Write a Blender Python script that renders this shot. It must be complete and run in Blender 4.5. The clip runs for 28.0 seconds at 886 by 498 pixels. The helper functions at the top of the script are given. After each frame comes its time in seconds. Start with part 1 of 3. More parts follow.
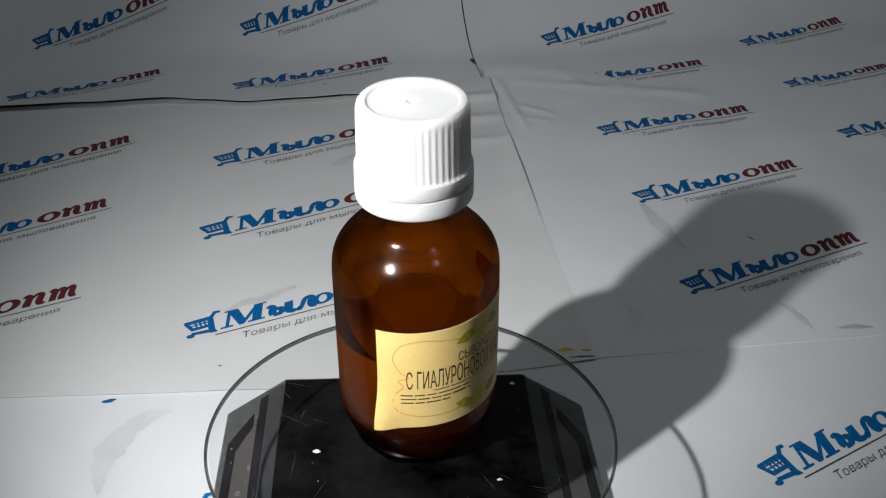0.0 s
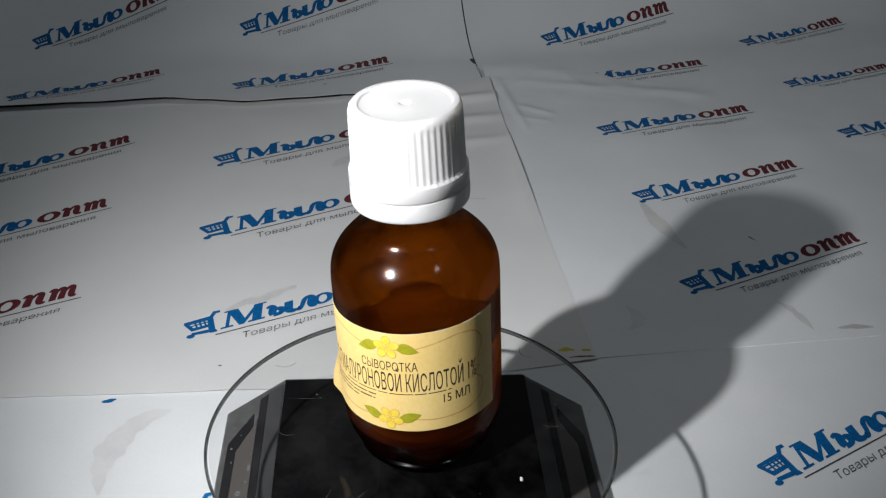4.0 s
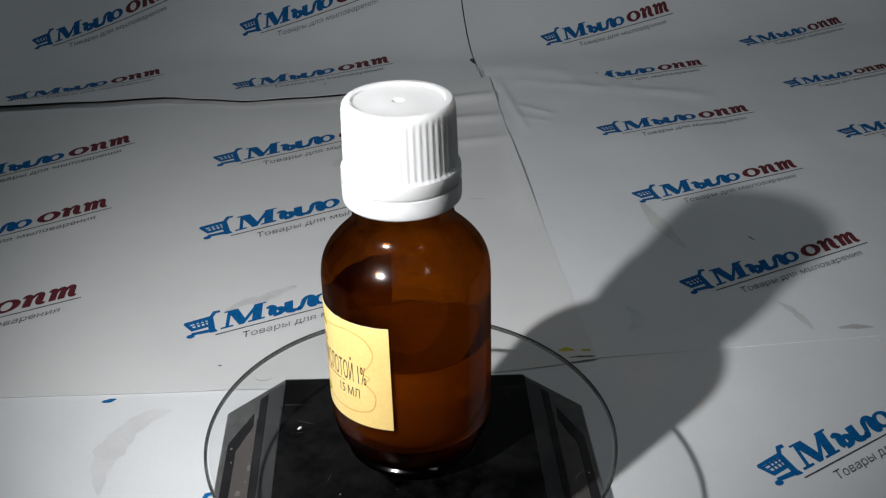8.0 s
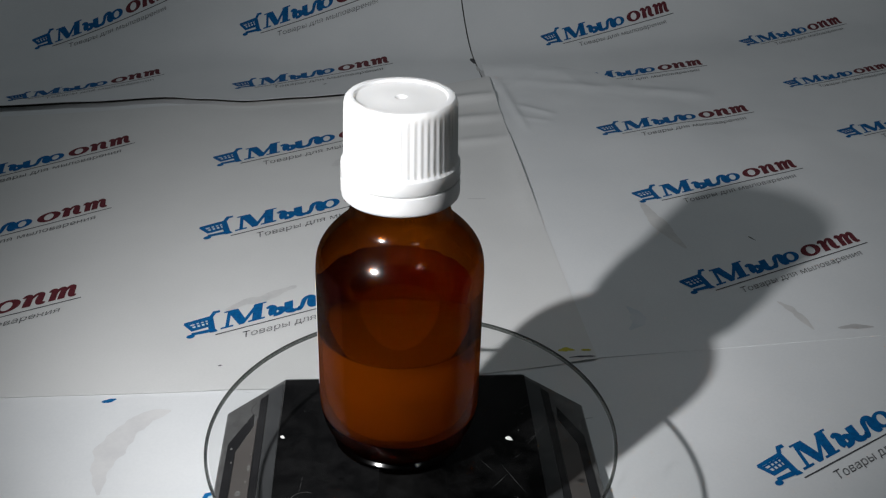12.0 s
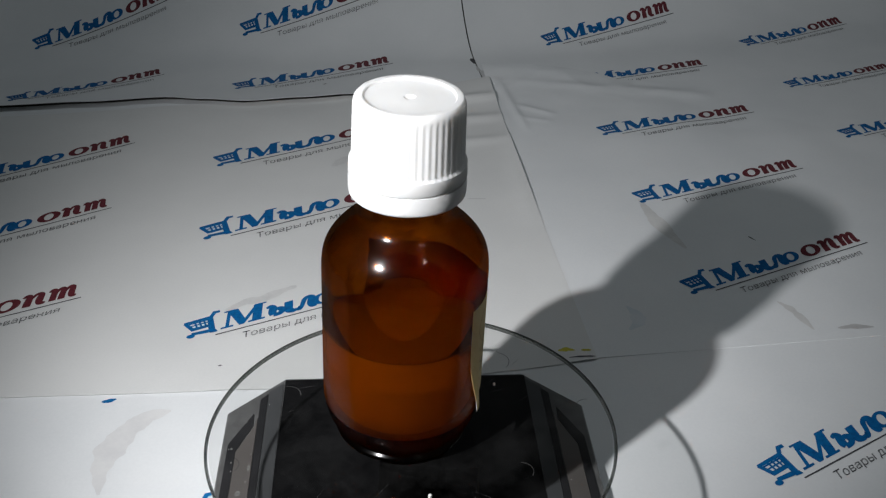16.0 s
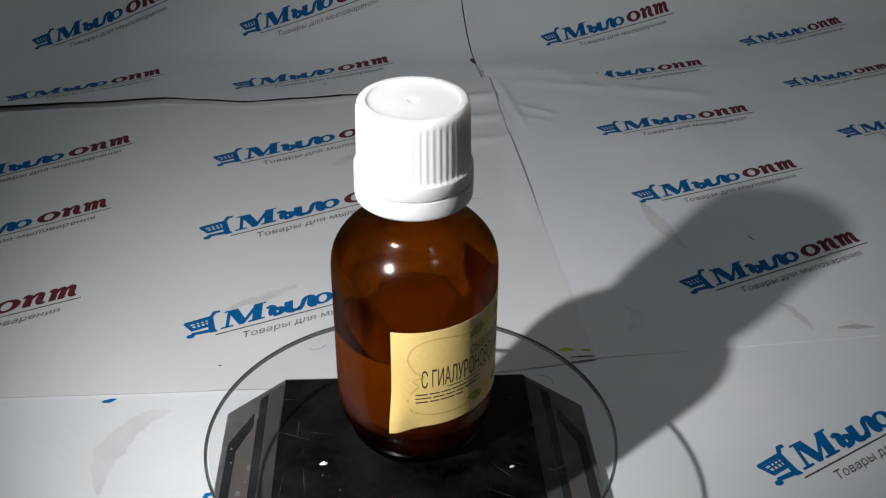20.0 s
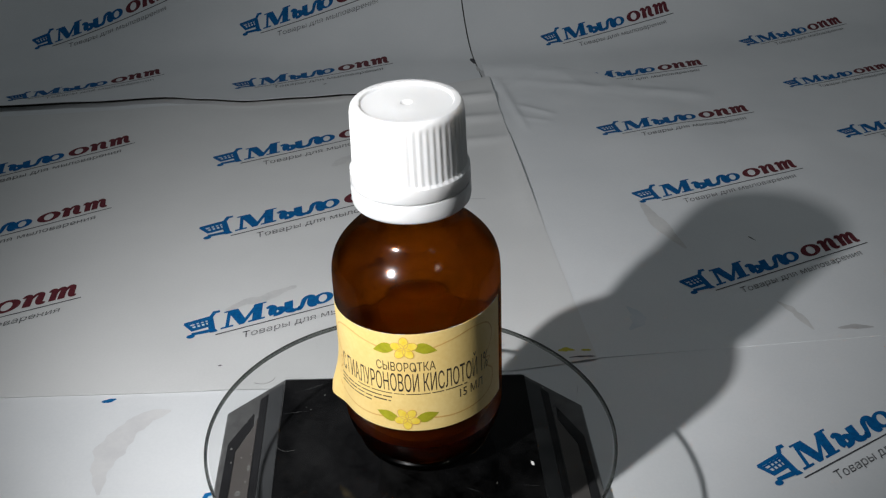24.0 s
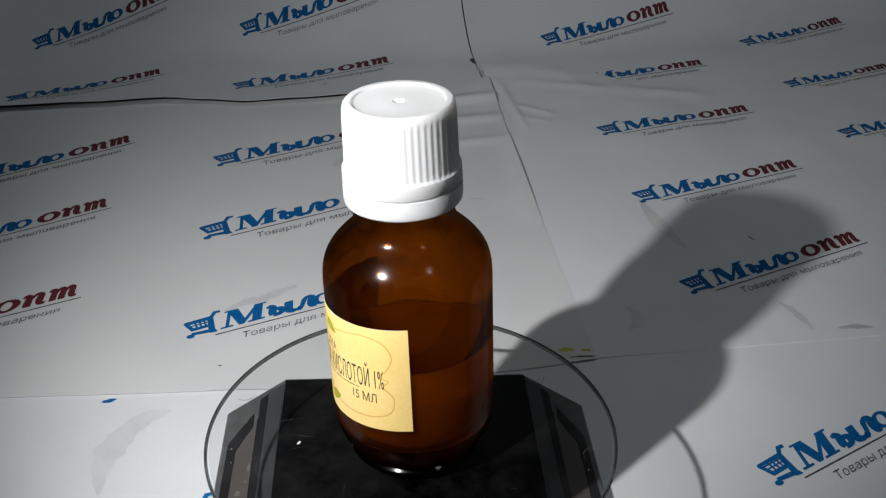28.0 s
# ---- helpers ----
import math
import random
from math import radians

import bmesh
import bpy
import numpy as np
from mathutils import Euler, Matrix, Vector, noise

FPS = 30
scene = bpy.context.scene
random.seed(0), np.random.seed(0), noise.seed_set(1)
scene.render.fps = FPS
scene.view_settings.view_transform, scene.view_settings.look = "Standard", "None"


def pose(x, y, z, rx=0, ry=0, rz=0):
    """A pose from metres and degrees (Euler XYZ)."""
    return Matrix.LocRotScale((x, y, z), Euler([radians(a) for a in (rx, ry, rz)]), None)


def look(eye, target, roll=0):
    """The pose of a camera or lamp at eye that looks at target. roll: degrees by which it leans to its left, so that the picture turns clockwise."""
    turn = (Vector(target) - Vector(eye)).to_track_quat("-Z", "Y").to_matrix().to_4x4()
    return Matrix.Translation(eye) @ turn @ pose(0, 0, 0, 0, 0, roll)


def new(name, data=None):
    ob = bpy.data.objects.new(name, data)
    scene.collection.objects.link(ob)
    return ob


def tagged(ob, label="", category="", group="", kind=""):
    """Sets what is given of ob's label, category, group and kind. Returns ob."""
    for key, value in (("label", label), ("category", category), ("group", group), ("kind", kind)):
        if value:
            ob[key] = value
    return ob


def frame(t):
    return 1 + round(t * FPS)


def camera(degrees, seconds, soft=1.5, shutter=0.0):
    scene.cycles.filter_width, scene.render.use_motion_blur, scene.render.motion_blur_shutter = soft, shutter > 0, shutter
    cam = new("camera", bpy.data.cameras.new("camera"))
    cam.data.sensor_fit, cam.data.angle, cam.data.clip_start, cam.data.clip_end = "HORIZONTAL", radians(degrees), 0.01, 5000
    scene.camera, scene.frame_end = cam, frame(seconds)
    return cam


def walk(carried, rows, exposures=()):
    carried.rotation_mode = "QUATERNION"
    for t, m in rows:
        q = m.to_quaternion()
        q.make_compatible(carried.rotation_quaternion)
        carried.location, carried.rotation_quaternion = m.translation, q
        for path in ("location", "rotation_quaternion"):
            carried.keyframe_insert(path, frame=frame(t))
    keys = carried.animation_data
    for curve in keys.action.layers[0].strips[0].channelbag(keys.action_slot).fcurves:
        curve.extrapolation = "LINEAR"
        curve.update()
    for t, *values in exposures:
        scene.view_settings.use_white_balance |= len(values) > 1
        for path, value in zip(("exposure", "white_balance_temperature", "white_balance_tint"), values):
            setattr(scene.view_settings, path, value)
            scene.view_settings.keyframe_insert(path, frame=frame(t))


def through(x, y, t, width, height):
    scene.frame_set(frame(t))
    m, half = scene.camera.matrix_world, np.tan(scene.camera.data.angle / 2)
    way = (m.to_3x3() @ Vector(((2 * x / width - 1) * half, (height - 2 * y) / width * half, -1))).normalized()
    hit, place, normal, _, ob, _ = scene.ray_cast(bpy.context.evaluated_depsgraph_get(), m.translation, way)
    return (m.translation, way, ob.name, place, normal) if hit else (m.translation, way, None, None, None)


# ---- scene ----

CM = 0.01                       # all plan numbers below are centimetres
SECONDS = 28.0
PERIOD = 20.646                 # one turn of the turntable
DISC_TOP = 2.90                 # upper face of the glass plate above the paper

cam = camera(45.1, SECONDS, soft=1.25)
EYE = Vector((0.0, -0.15401, 0.15842))
VIEW = look(EYE, EYE + Vector((0.032544, 0.861089, -0.507412)), 0.03)
walk(cam, [(0.0, VIEW), (SECONDS, VIEW)],
     exposures=[(0.0, -0.08), (3.0, -0.13), (8.0, -0.23), (11.0, -0.24), (14.5, -0.17), (17.0, -0.08), (20.0, -0.15), (24.0, -0.26), (28.0, -0.27)])

# ---------------------------------------------------------------- light
world = bpy.data.worlds.new("world")
world.use_nodes = True
world.node_tree.nodes["Background"].inputs[0].default_value = (0.5, 0.55, 0.6, 1)
world.node_tree.nodes["Background"].inputs[1].default_value = 0.02
scene.world = world


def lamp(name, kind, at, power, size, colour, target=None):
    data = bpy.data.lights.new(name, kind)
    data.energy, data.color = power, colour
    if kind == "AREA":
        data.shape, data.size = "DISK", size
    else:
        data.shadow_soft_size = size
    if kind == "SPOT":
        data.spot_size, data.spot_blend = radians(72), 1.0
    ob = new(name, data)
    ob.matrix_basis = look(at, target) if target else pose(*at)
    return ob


lamp("desk_lamp_light", "SPOT", (-0.0680, -0.0800, 0.1535), 2.12, 0.0020, (0.985, 0.985, 1.0), (0.003, 0.080, 0.01))
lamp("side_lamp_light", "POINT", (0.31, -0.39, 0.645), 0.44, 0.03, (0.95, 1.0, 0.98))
# Unseen overhead area light, added as fill to lift the shadows.
lamp("room_fill_light", "AREA", (0.1, -0.3, 1.75), 5.2, 0.5, (0.86, 0.95, 1.0), (0.1, 0.1, 0))


# ---------------------------------------------------------------- materials
def material(name, colour=(0.8, 0.8, 0.8), rough=0.6, metal=0.0, **extra):
    m = bpy.data.materials.new(name)
    m.use_nodes = True
    b = m.node_tree.nodes["Principled BSDF"]
    b.inputs["Base Color"].default_value = (*colour, 1)
    b.inputs["Roughness"].default_value = rough
    b.inputs["Metallic"].default_value = metal
    for key, value in extra.items():
        b.inputs[key.replace("_", " ")].default_value = value
    return m


def mottled(name, dark, light, rough, scale, fine, bump=0.1, depth=0.0002, **extra):
    """Two scales of variation: blotches in the colour, fine grain in colour and relief."""
    m = material(name, light, rough, **extra)
    t = m.node_tree
    b = t.nodes["Principled BSDF"]
    co = t.nodes.new("ShaderNodeTexCoord")
    big, small = t.nodes.new("ShaderNodeTexNoise"), t.nodes.new("ShaderNodeTexNoise")
    big.inputs["Scale"].default_value, small.inputs["Scale"].default_value = scale, fine
    big.inputs["Detail"].default_value = 5
    mixv = t.nodes.new("ShaderNodeMath")
    mixv.operation = "MULTIPLY_ADD"
    mixv.inputs[1].default_value = 0.35
    ramp = t.nodes.new("ShaderNodeValToRGB")
    ramp.color_ramp.elements[0].position, ramp.color_ramp.elements[1].position = 0.35, 0.85
    ramp.color_ramp.elements[0].color, ramp.color_ramp.elements[1].color = (*dark, 1), (*light, 1)
    bp = t.nodes.new("ShaderNodeBump")
    bp.inputs["Strength"].default_value, bp.inputs["Distance"].default_value = bump, depth
    for n in (big, small):
        t.links.new(co.outputs["Object"], n.inputs["Vector"])
    t.links.new(small.outputs["Fac"], mixv.inputs[0])
    t.links.new(big.outputs["Fac"], mixv.inputs[2])
    t.links.new(mixv.outputs[0], ramp.inputs["Fac"])
    t.links.new(ramp.outputs["Color"], b.inputs["Base Color"])
    t.links.new(small.outputs["Fac"], bp.inputs["Height"])
    t.links.new(bp.outputs["Normal"], b.inputs["Normal"])
    return m


PAPER = mottled("printer_paper", (0.71, 0.73, 0.745), (0.785, 0.80, 0.81), 0.75, 30, 1500, 0.08, 0.00005)
PAPER_WARM = mottled("warm_printer_paper", (0.665, 0.67, 0.665), (0.735, 0.738, 0.73), 0.75, 30, 1500, 0.08, 0.00005)
TABLE = mottled("table_laminate", (0.05, 0.045, 0.04), (0.09, 0.08, 0.07), 0.5, 12, 600)
WALL = mottled("wall_paint", (0.16, 0.16, 0.155), (0.20, 0.195, 0.19), 0.85, 3, 90)
BLUE = mottled("blue_ink", (0.001, 0.068, 0.23), (0.002, 0.135, 0.37), 0.6, 900, 3000, 0.02, Specular_IOR_Level=0.2)
RED = mottled("dark_red_ink", (0.085, 0.016, 0.022), (0.16, 0.030, 0.04), 0.6, 900, 3000, 0.02, Specular_IOR_Level=0.2)
BLACK_INK = mottled("grey_black_ink", (0.03, 0.03, 0.035), (0.07, 0.07, 0.08), 0.6, 900, 3000, 0.02)
STAIN = mottled("dry_glue_stain", (0.46, 0.46, 0.46), (0.60, 0.60, 0.60), 0.35, 200, 900, 0.2)
FAINT = mottled("very_faint_grey", (0.64, 0.64, 0.65), (0.73, 0.73, 0.73), 0.4, 150, 900, 0.1)
HAZE = mottled("faint_glue_haze", (0.56, 0.56, 0.56), (0.68, 0.68, 0.67), 0.3, 150, 900, 0.2)
BLUISH = mottled("faint_blue_tone", (0.60, 0.66, 0.70), (0.70, 0.73, 0.76), 0.5, 150, 900, 0.1)
YELLOW = mottled("yellow_pigment", (0.45, 0.40, 0.02), (0.62, 0.55, 0.06), 0.6, 300, 900)
PLASTIC = material("white_cap_plastic", (0.66, 0.66, 0.655), 0.36, Subsurface_Weight=0.65, Subsurface_Scale=0.004, Subsurface_Radius=(1.0, 0.95, 0.9))
PANEL = mottled("black_solar_panel", (0.003, 0.003, 0.0035), (0.007, 0.007, 0.0075), 0.22, 60, 800, 0.03, Specular_IOR_Level=0.25)
BODY = mottled("black_plastic", (0.011, 0.011, 0.012), (0.024, 0.024, 0.026), 0.4, 80, 900, Specular_IOR_Level=0.3)
MATTE = mottled("matte_black_plastic", (0.002, 0.002, 0.002), (0.004, 0.004, 0.004), 0.95, 80, 900, Specular_IOR_Level=0.05)
STRIP = mottled("grey_contact_strip", (0.040, 0.042, 0.044), (0.062, 0.064, 0.067), 0.45, 90, 900)
BEZEL = mottled("grey_plastic", (0.065, 0.065, 0.065), (0.13, 0.13, 0.13), 0.4, 250, 1200)
BROWN = mottled("brown_grey_cell", (0.075, 0.069, 0.065), (0.11, 0.10, 0.095), 0.4, 60, 700)
CREAM = mottled("cream_yellow_label", (0.79, 0.54, 0.165), (0.90, 0.685, 0.275), 0.55, 60, 1500, 0.05)
LABEL_INK = mottled("label_black_ink", (0.02, 0.017, 0.015), (0.05, 0.04, 0.03), 0.55, 500, 2000)
OCHRE = mottled("ochre_line", (0.62, 0.34, 0.08), (0.72, 0.44, 0.13), 0.55, 300, 1500)
LEAF = mottled("label_leaf_green", (0.27, 0.27, 0.008), (0.42, 0.40, 0.02), 0.55, 700, 2000)
PETAL = mottled("label_petal_yellow", (0.82, 0.55, 0.02), (0.90, 0.70, 0.10), 0.55, 900, 2000)
CHIP = mottled("grey_chip", (0.10, 0.10, 0.10), (0.22, 0.22, 0.21), 0.6, 700, 3000)
FLECK = mottled("white_fleck", (0.6, 0.6, 0.58), (0.75, 0.75, 0.72), 0.7, 900, 4000)


def tinted_glass(name, colour, through, share, gloss_rough, ior, gloss_most):
    """Refracting coloured glass with a clear gloss on it, and a share of tinted light that goes straight through."""
    m = bpy.data.materials.new(name)
    m.use_nodes = True
    t = m.node_tree
    t.nodes.remove(t.nodes["Principled BSDF"])
    bend, gloss, shine = t.nodes.new("ShaderNodeBsdfRefraction"), t.nodes.new("ShaderNodeBsdfGlossy"), t.nodes.new("ShaderNodeMixShader")
    fres, limit = t.nodes.new("ShaderNodeFresnel"), t.nodes.new("ShaderNodeMath")
    bend.inputs["Color"].default_value, bend.inputs["Roughness"].default_value, bend.inputs["IOR"].default_value = (*colour, 1), 0.02, ior
    gloss.inputs["Roughness"].default_value, fres.inputs["IOR"].default_value = gloss_rough, ior
    limit.operation, limit.inputs[1].default_value = "MINIMUM", gloss_most
    t.links.new(fres.outputs[0], limit.inputs[0])
    t.links.new(limit.outputs[0], shine.inputs[0])
    t.links.new(bend.outputs[0], shine.inputs[1])
    t.links.new(gloss.outputs[0], shine.inputs[2])
    last = shine
    if share:
        clear, last = t.nodes.new("ShaderNodeBsdfTransparent"), t.nodes.new("ShaderNodeMixShader")
        clear.inputs["Color"].default_value, last.inputs[0].default_value = (*through, 1), share
        t.links.new(shine.outputs[0], last.inputs[1])
        t.links.new(clear.outputs[0], last.inputs[2])
    t.links.new(last.outputs[0], t.nodes["Material Output"].inputs["Surface"])
    return m


AMBER = tinted_glass("amber_glass", (0.505, 0.218, 0.026), (0.64, 0.34, 0.06), 0.26, 0.13, 1.5, 0.046)
INNER = tinted_glass("inner_glass_face", (0.97, 0.95, 0.92), (0.97, 0.95, 0.92), 0.26, 0.11, 1.5, 0.046)
LIQUID = mottled("cloudy_serum", (0.58, 0.47, 0.20), (0.68, 0.56, 0.25), 0.9, 40, 400, 0.0)
serum_tree = LIQUID.node_tree
serum_clear, serum_mix = serum_tree.nodes.new("ShaderNodeBsdfTransparent"), serum_tree.nodes.new("ShaderNodeMixShader")
serum_clear.inputs["Color"].default_value, serum_mix.inputs[0].default_value = (0.92, 0.80, 0.52, 1), 0.54
serum_tree.links.new(serum_tree.nodes["Principled BSDF"].outputs[0], serum_mix.inputs[1])
serum_tree.links.new(serum_clear.outputs[0], serum_mix.inputs[2])
serum_tree.links.new(serum_mix.outputs[0], serum_tree.nodes["Material Output"].inputs["Surface"])

THICK = bpy.data.materials.new("thick_amber_glass")
THICK.use_nodes = True
thick_clear = THICK.node_tree.nodes.new("ShaderNodeBsdfTransparent")
thick_clear.inputs["Color"].default_value = (0.40, 0.20, 0.06, 1)
THICK.node_tree.links.new(thick_clear.outputs[0], THICK.node_tree.nodes["Material Output"].inputs["Surface"])


def clear_glass(name, tint, rough=0.03):
    """A clear plate: straight through, with Fresnel gloss, fine scratches in the gloss."""
    m = bpy.data.materials.new(name)
    m.use_nodes = True
    t = m.node_tree
    t.nodes.remove(t.nodes["Principled BSDF"])
    out = t.nodes["Material Output"]
    clear, gloss, mixs = t.nodes.new("ShaderNodeBsdfTransparent"), t.nodes.new("ShaderNodeBsdfGlossy"), t.nodes.new("ShaderNodeMixShader")
    facing, fres = t.nodes.new("ShaderNodeLayerWeight"), t.nodes.new("ShaderNodeMath")
    facing.inputs["Blend"].default_value = 0.5
    fres.operation, fres.inputs[1].default_value = "MULTIPLY", 0.085
    t.links.new(facing.outputs["Facing"], fres.inputs[0])
    clear.inputs["Color"].default_value = (*tint, 1)
    gloss.inputs["Roughness"].default_value = rough
    t.links.new(fres.outputs[0], mixs.inputs[0])
    t.links.new(clear.outputs[0], mixs.inputs[1])
    t.links.new(gloss.outputs[0], mixs.inputs[2])
    # dusty smudges on the upper face
    co, cloud, ramp = t.nodes.new("ShaderNodeTexCoord"), t.nodes.new("ShaderNodeTexNoise"), t.nodes.new("ShaderNodeMapRange")
    cloud.inputs["Scale"].default_value, cloud.inputs["Detail"].default_value, cloud.inputs["Roughness"].default_value = 70, 6, 0.7
    ramp.inputs["From Min"].default_value, ramp.inputs["From Max"].default_value, ramp.inputs["To Max"].default_value = 0.42, 0.80, 0.022
    dust, mixd = t.nodes.new("ShaderNodeBsdfDiffuse"), t.nodes.new("ShaderNodeMixShader")
    dust.inputs["Color"].default_value = (0.45, 0.45, 0.45, 1)
    t.links.new(co.outputs["Object"], cloud.inputs["Vector"])
    t.links.new(cloud.outputs["Fac"], ramp.inputs["Value"])
    t.links.new(ramp.outputs["Result"], mixd.inputs[0])
    t.links.new(mixs.outputs[0], mixd.inputs[1])
    t.links.new(dust.outputs[0], mixd.inputs[2])
    t.links.new(mixd.outputs[0], out.inputs["Surface"])
    return m


PLATE = clear_glass("clear_plate_glass", (0.91, 0.915, 0.91))
UNDERSIDE = bpy.data.materials.new("plate_underside")
UNDERSIDE.use_nodes = True
under_tree = UNDERSIDE.node_tree
under_clear = under_tree.nodes.new("ShaderNodeBsdfTransparent")
under_clear.inputs["Color"].default_value = (0.97, 0.97, 0.97, 1)
under_tree.links.new(under_clear.outputs[0], under_tree.nodes["Material Output"].inputs["Surface"])
RIM = tinted_glass("glass_edge", (0.42, 0.43, 0.42), (0.8, 0.82, 0.8), 0.26, 0.05, 1.5, 0.3)
SCRATCH = mottled("scratch_haze", (0.02, 0.02, 0.02), (0.08, 0.08, 0.08), 0.4, 900, 4000)
FIBRE = mottled("grey_lint", (0.015, 0.015, 0.015), (0.05, 0.05, 0.048), 0.8, 600, 3000)


# ---------------------------------------------------------------- mesh helpers
def mesh_ob(name, verts, faces, mat, parent=None, smooth=False, label=""):
    data = bpy.data.meshes.new(name)
    data.from_pydata([Vector(v) * CM for v in verts], [], faces)
    data.validate()
    if smooth:
        data.shade_smooth()
    data.materials.append(mat)
    ob = new(name, data)
    if parent:
        ob.parent = parent
    if label:
        ob["label"] = label
    return ob


def fix(ob, angle=40):
    """Outward normals, and smooth faces with sharp edges past the angle."""
    bm = bmesh.new()
    bm.from_mesh(ob.data)
    bmesh.ops.remove_doubles(bm, verts=bm.verts, dist=1e-7)
    bmesh.ops.recalc_face_normals(bm, faces=bm.faces)
    for f in bm.faces:
        f.smooth = True
    for e in bm.edges:
        e.smooth = len(e.link_faces) == 2 and e.calc_face_angle(0) < radians(angle)
    bm.to_mesh(ob.data)
    bm.free()
    return ob


def revolve(profile, n=96, ribs=None):
    """Rings of (height, radius); ribs(i, k) changes a radius. Ends on the axis close themselves."""
    verts, faces = [], []
    for i, (z, r) in enumerate(profile):
        for k in range(n):
            a = 2 * math.pi * k / n
            rr = r + (ribs(i, k) if ribs else 0)
            verts.append((rr * math.cos(a), rr * math.sin(a), z))
    for i in range(len(profile) - 1):
        for k in range(n):
            k2 = (k + 1) % n
            faces.append((i * n + k, i * n + k2, (i + 1) * n + k2, (i + 1) * n + k))
    return verts, faces


def box(x0, x1, y0, y1, z0, z1):
    v = [(x, y, z) for z in (z0, z1) for y in (y0, y1) for x in (x0, x1)]
    return v, [(0, 2, 3, 1), (4, 5, 7, 6), (0, 1, 5, 4), (2, 6, 7, 3), (0, 4, 6, 2), (1, 3, 7, 5)]


def prism(outline, z0, z1, bevel=0.0):
    """An upright prism over an outline (x, y), with a chamfered upper edge."""
    n = len(outline)
    cx, cy = sum(p[0] for p in outline) / n, sum(p[1] for p in outline) / n
    inner = []
    for x, y in outline:
        d = math.hypot(x - cx, y - cy)
        inner.append((x - bevel * (x - cx) / d, y - bevel * (y - cy) / d))
    v = [(x, y, z0) for x, y in outline] + [(x, y, z1 - bevel) for x, y in outline] + [(x, y, z1) for x, y in inner]
    f = [tuple(range(n - 1, -1, -1)), tuple(range(2 * n, 3 * n))]
    for k in range(n):
        j = (k + 1) % n
        f += [(k, j, n + j, n + k), (n + k, n + j, 2 * n + j, 2 * n + k)]
    return v, f


def text_shapes(body, height, slant=0.0, squeeze=1.0, bold=0.0):
    """The letters of a line as flat triangles, cap height and width scaled; starts at the origin."""
    cu = bpy.data.curves.new("text", "FONT")
    cu.body, cu.size, cu.shear, cu.resolution_u, cu.offset, cu.fill_mode = body, 1.0, slant, 2, bold, "NONE"
    ob = new("text", cu)
    bpy.context.view_layer.update()
    data = bpy.data.meshes.new_from_object(ob.evaluated_get(bpy.context.evaluated_depsgraph_get()))
    ends = np.array([v.co[:2] for v in data.vertices]).reshape(-1, 2)
    ends[:, 1] = np.round(ends[:, 1] / 0.012) * 0.012
    sides = [(ends[e.vertices[0]], ends[e.vertices[1]]) for e in data.edges]
    bpy.data.objects.remove(ob)
    bpy.data.curves.remove(cu)
    bpy.data.meshes.remove(data)
    # level bands between the outline's corners, filled from every first side to every second
    pts, faces = [], []
    levels = sorted(set(ends[:, 1].round(4)))
    for y0, y1 in zip(levels, levels[1:]):
        mid, cuts = (y0 + y1) / 2, []
        for a, b in sides:
            if (a[1] > mid) != (b[1] > mid):
                g = (b[0] - a[0]) / (b[1] - a[1])
                cuts.append((a[0] + g * (mid - a[1]), a[0] + g * (y0 - a[1]), a[0] + g * (y1 - a[1])))
        cuts.sort()
        for (_, l0, l1), (_, r0, r1) in zip(cuts[::2], cuts[1::2]):
            faces.append(tuple(range(len(pts), len(pts) + 4)))
            pts += [(l0, y0), (r0, y0), (r1, y1), (l1, y1)]
    pts = np.array(pts)
    k = height / 0.73
    pts = pts * (k * squeeze, k)
    pts[:, 0] -= pts[:, 0].min()
    return pts, faces


def fit_width(shape, width):
    pts, faces = shape
    return pts * (width / pts[:, 0].max(), 1), faces


def strip_shape(path, width, closed=False):
    """A flat line of even width along 2D points."""
    pts, faces, n = [], [], len(path)
    for i, (x, y) in enumerate(path):
        a, b = path[(i - 1) % n if closed else max(i - 1, 0)], path[(i + 1) % n if closed else min(i + 1, n - 1)]
        dx, dy = b[0] - a[0], b[1] - a[1]
        d = math.hypot(dx, dy) or 1
        pts += [(x - dy / d * width / 2, y + dx / d * width / 2), (x + dy / d * width / 2, y - dx / d * width / 2)]
    for i in range(n if closed else n - 1):
        j = (i + 1) % n
        faces.append((2 * i, 2 * i + 1, 2 * j + 1, 2 * j))
    return np.array(pts), faces


def oval(cx, cy, a, b, turn=0.0, n=20):
    c, s = math.cos(turn), math.sin(turn)
    return [(cx + a * math.cos(t) * c - b * math.sin(t) * s, cy + a * math.cos(t) * s + b * math.sin(t) * c)
            for t in (2 * math.pi * k / n for k in range(n))]


def filled(*outlines):
    pts, faces = [], []
    for o in outlines:
        faces.append(tuple(range(len(pts), len(pts) + len(o))))
        pts += o
    return np.array(pts, float), faces


def fans(*outlines):
    """Filled outlines with a middle point each, so that they follow a curved surface."""
    pts, faces = [], []
    for o in outlines:
        k, n = len(pts), len(o)
        cx, cy = sum(p[0] for p in o) / n, sum(p[1] for p in o) / n
        pts += [(cx, cy)] + [((x + cx) / 2, (y + cy) / 2) for x, y in o] + list(o)
        for i in range(n):
            j = (i + 1) % n
            faces += [(k, k + 1 + i, k + 1 + j), (k + 1 + i, k + 1 + n + i, k + 1 + n + j, k + 1 + j)]
    return np.array(pts, float), faces


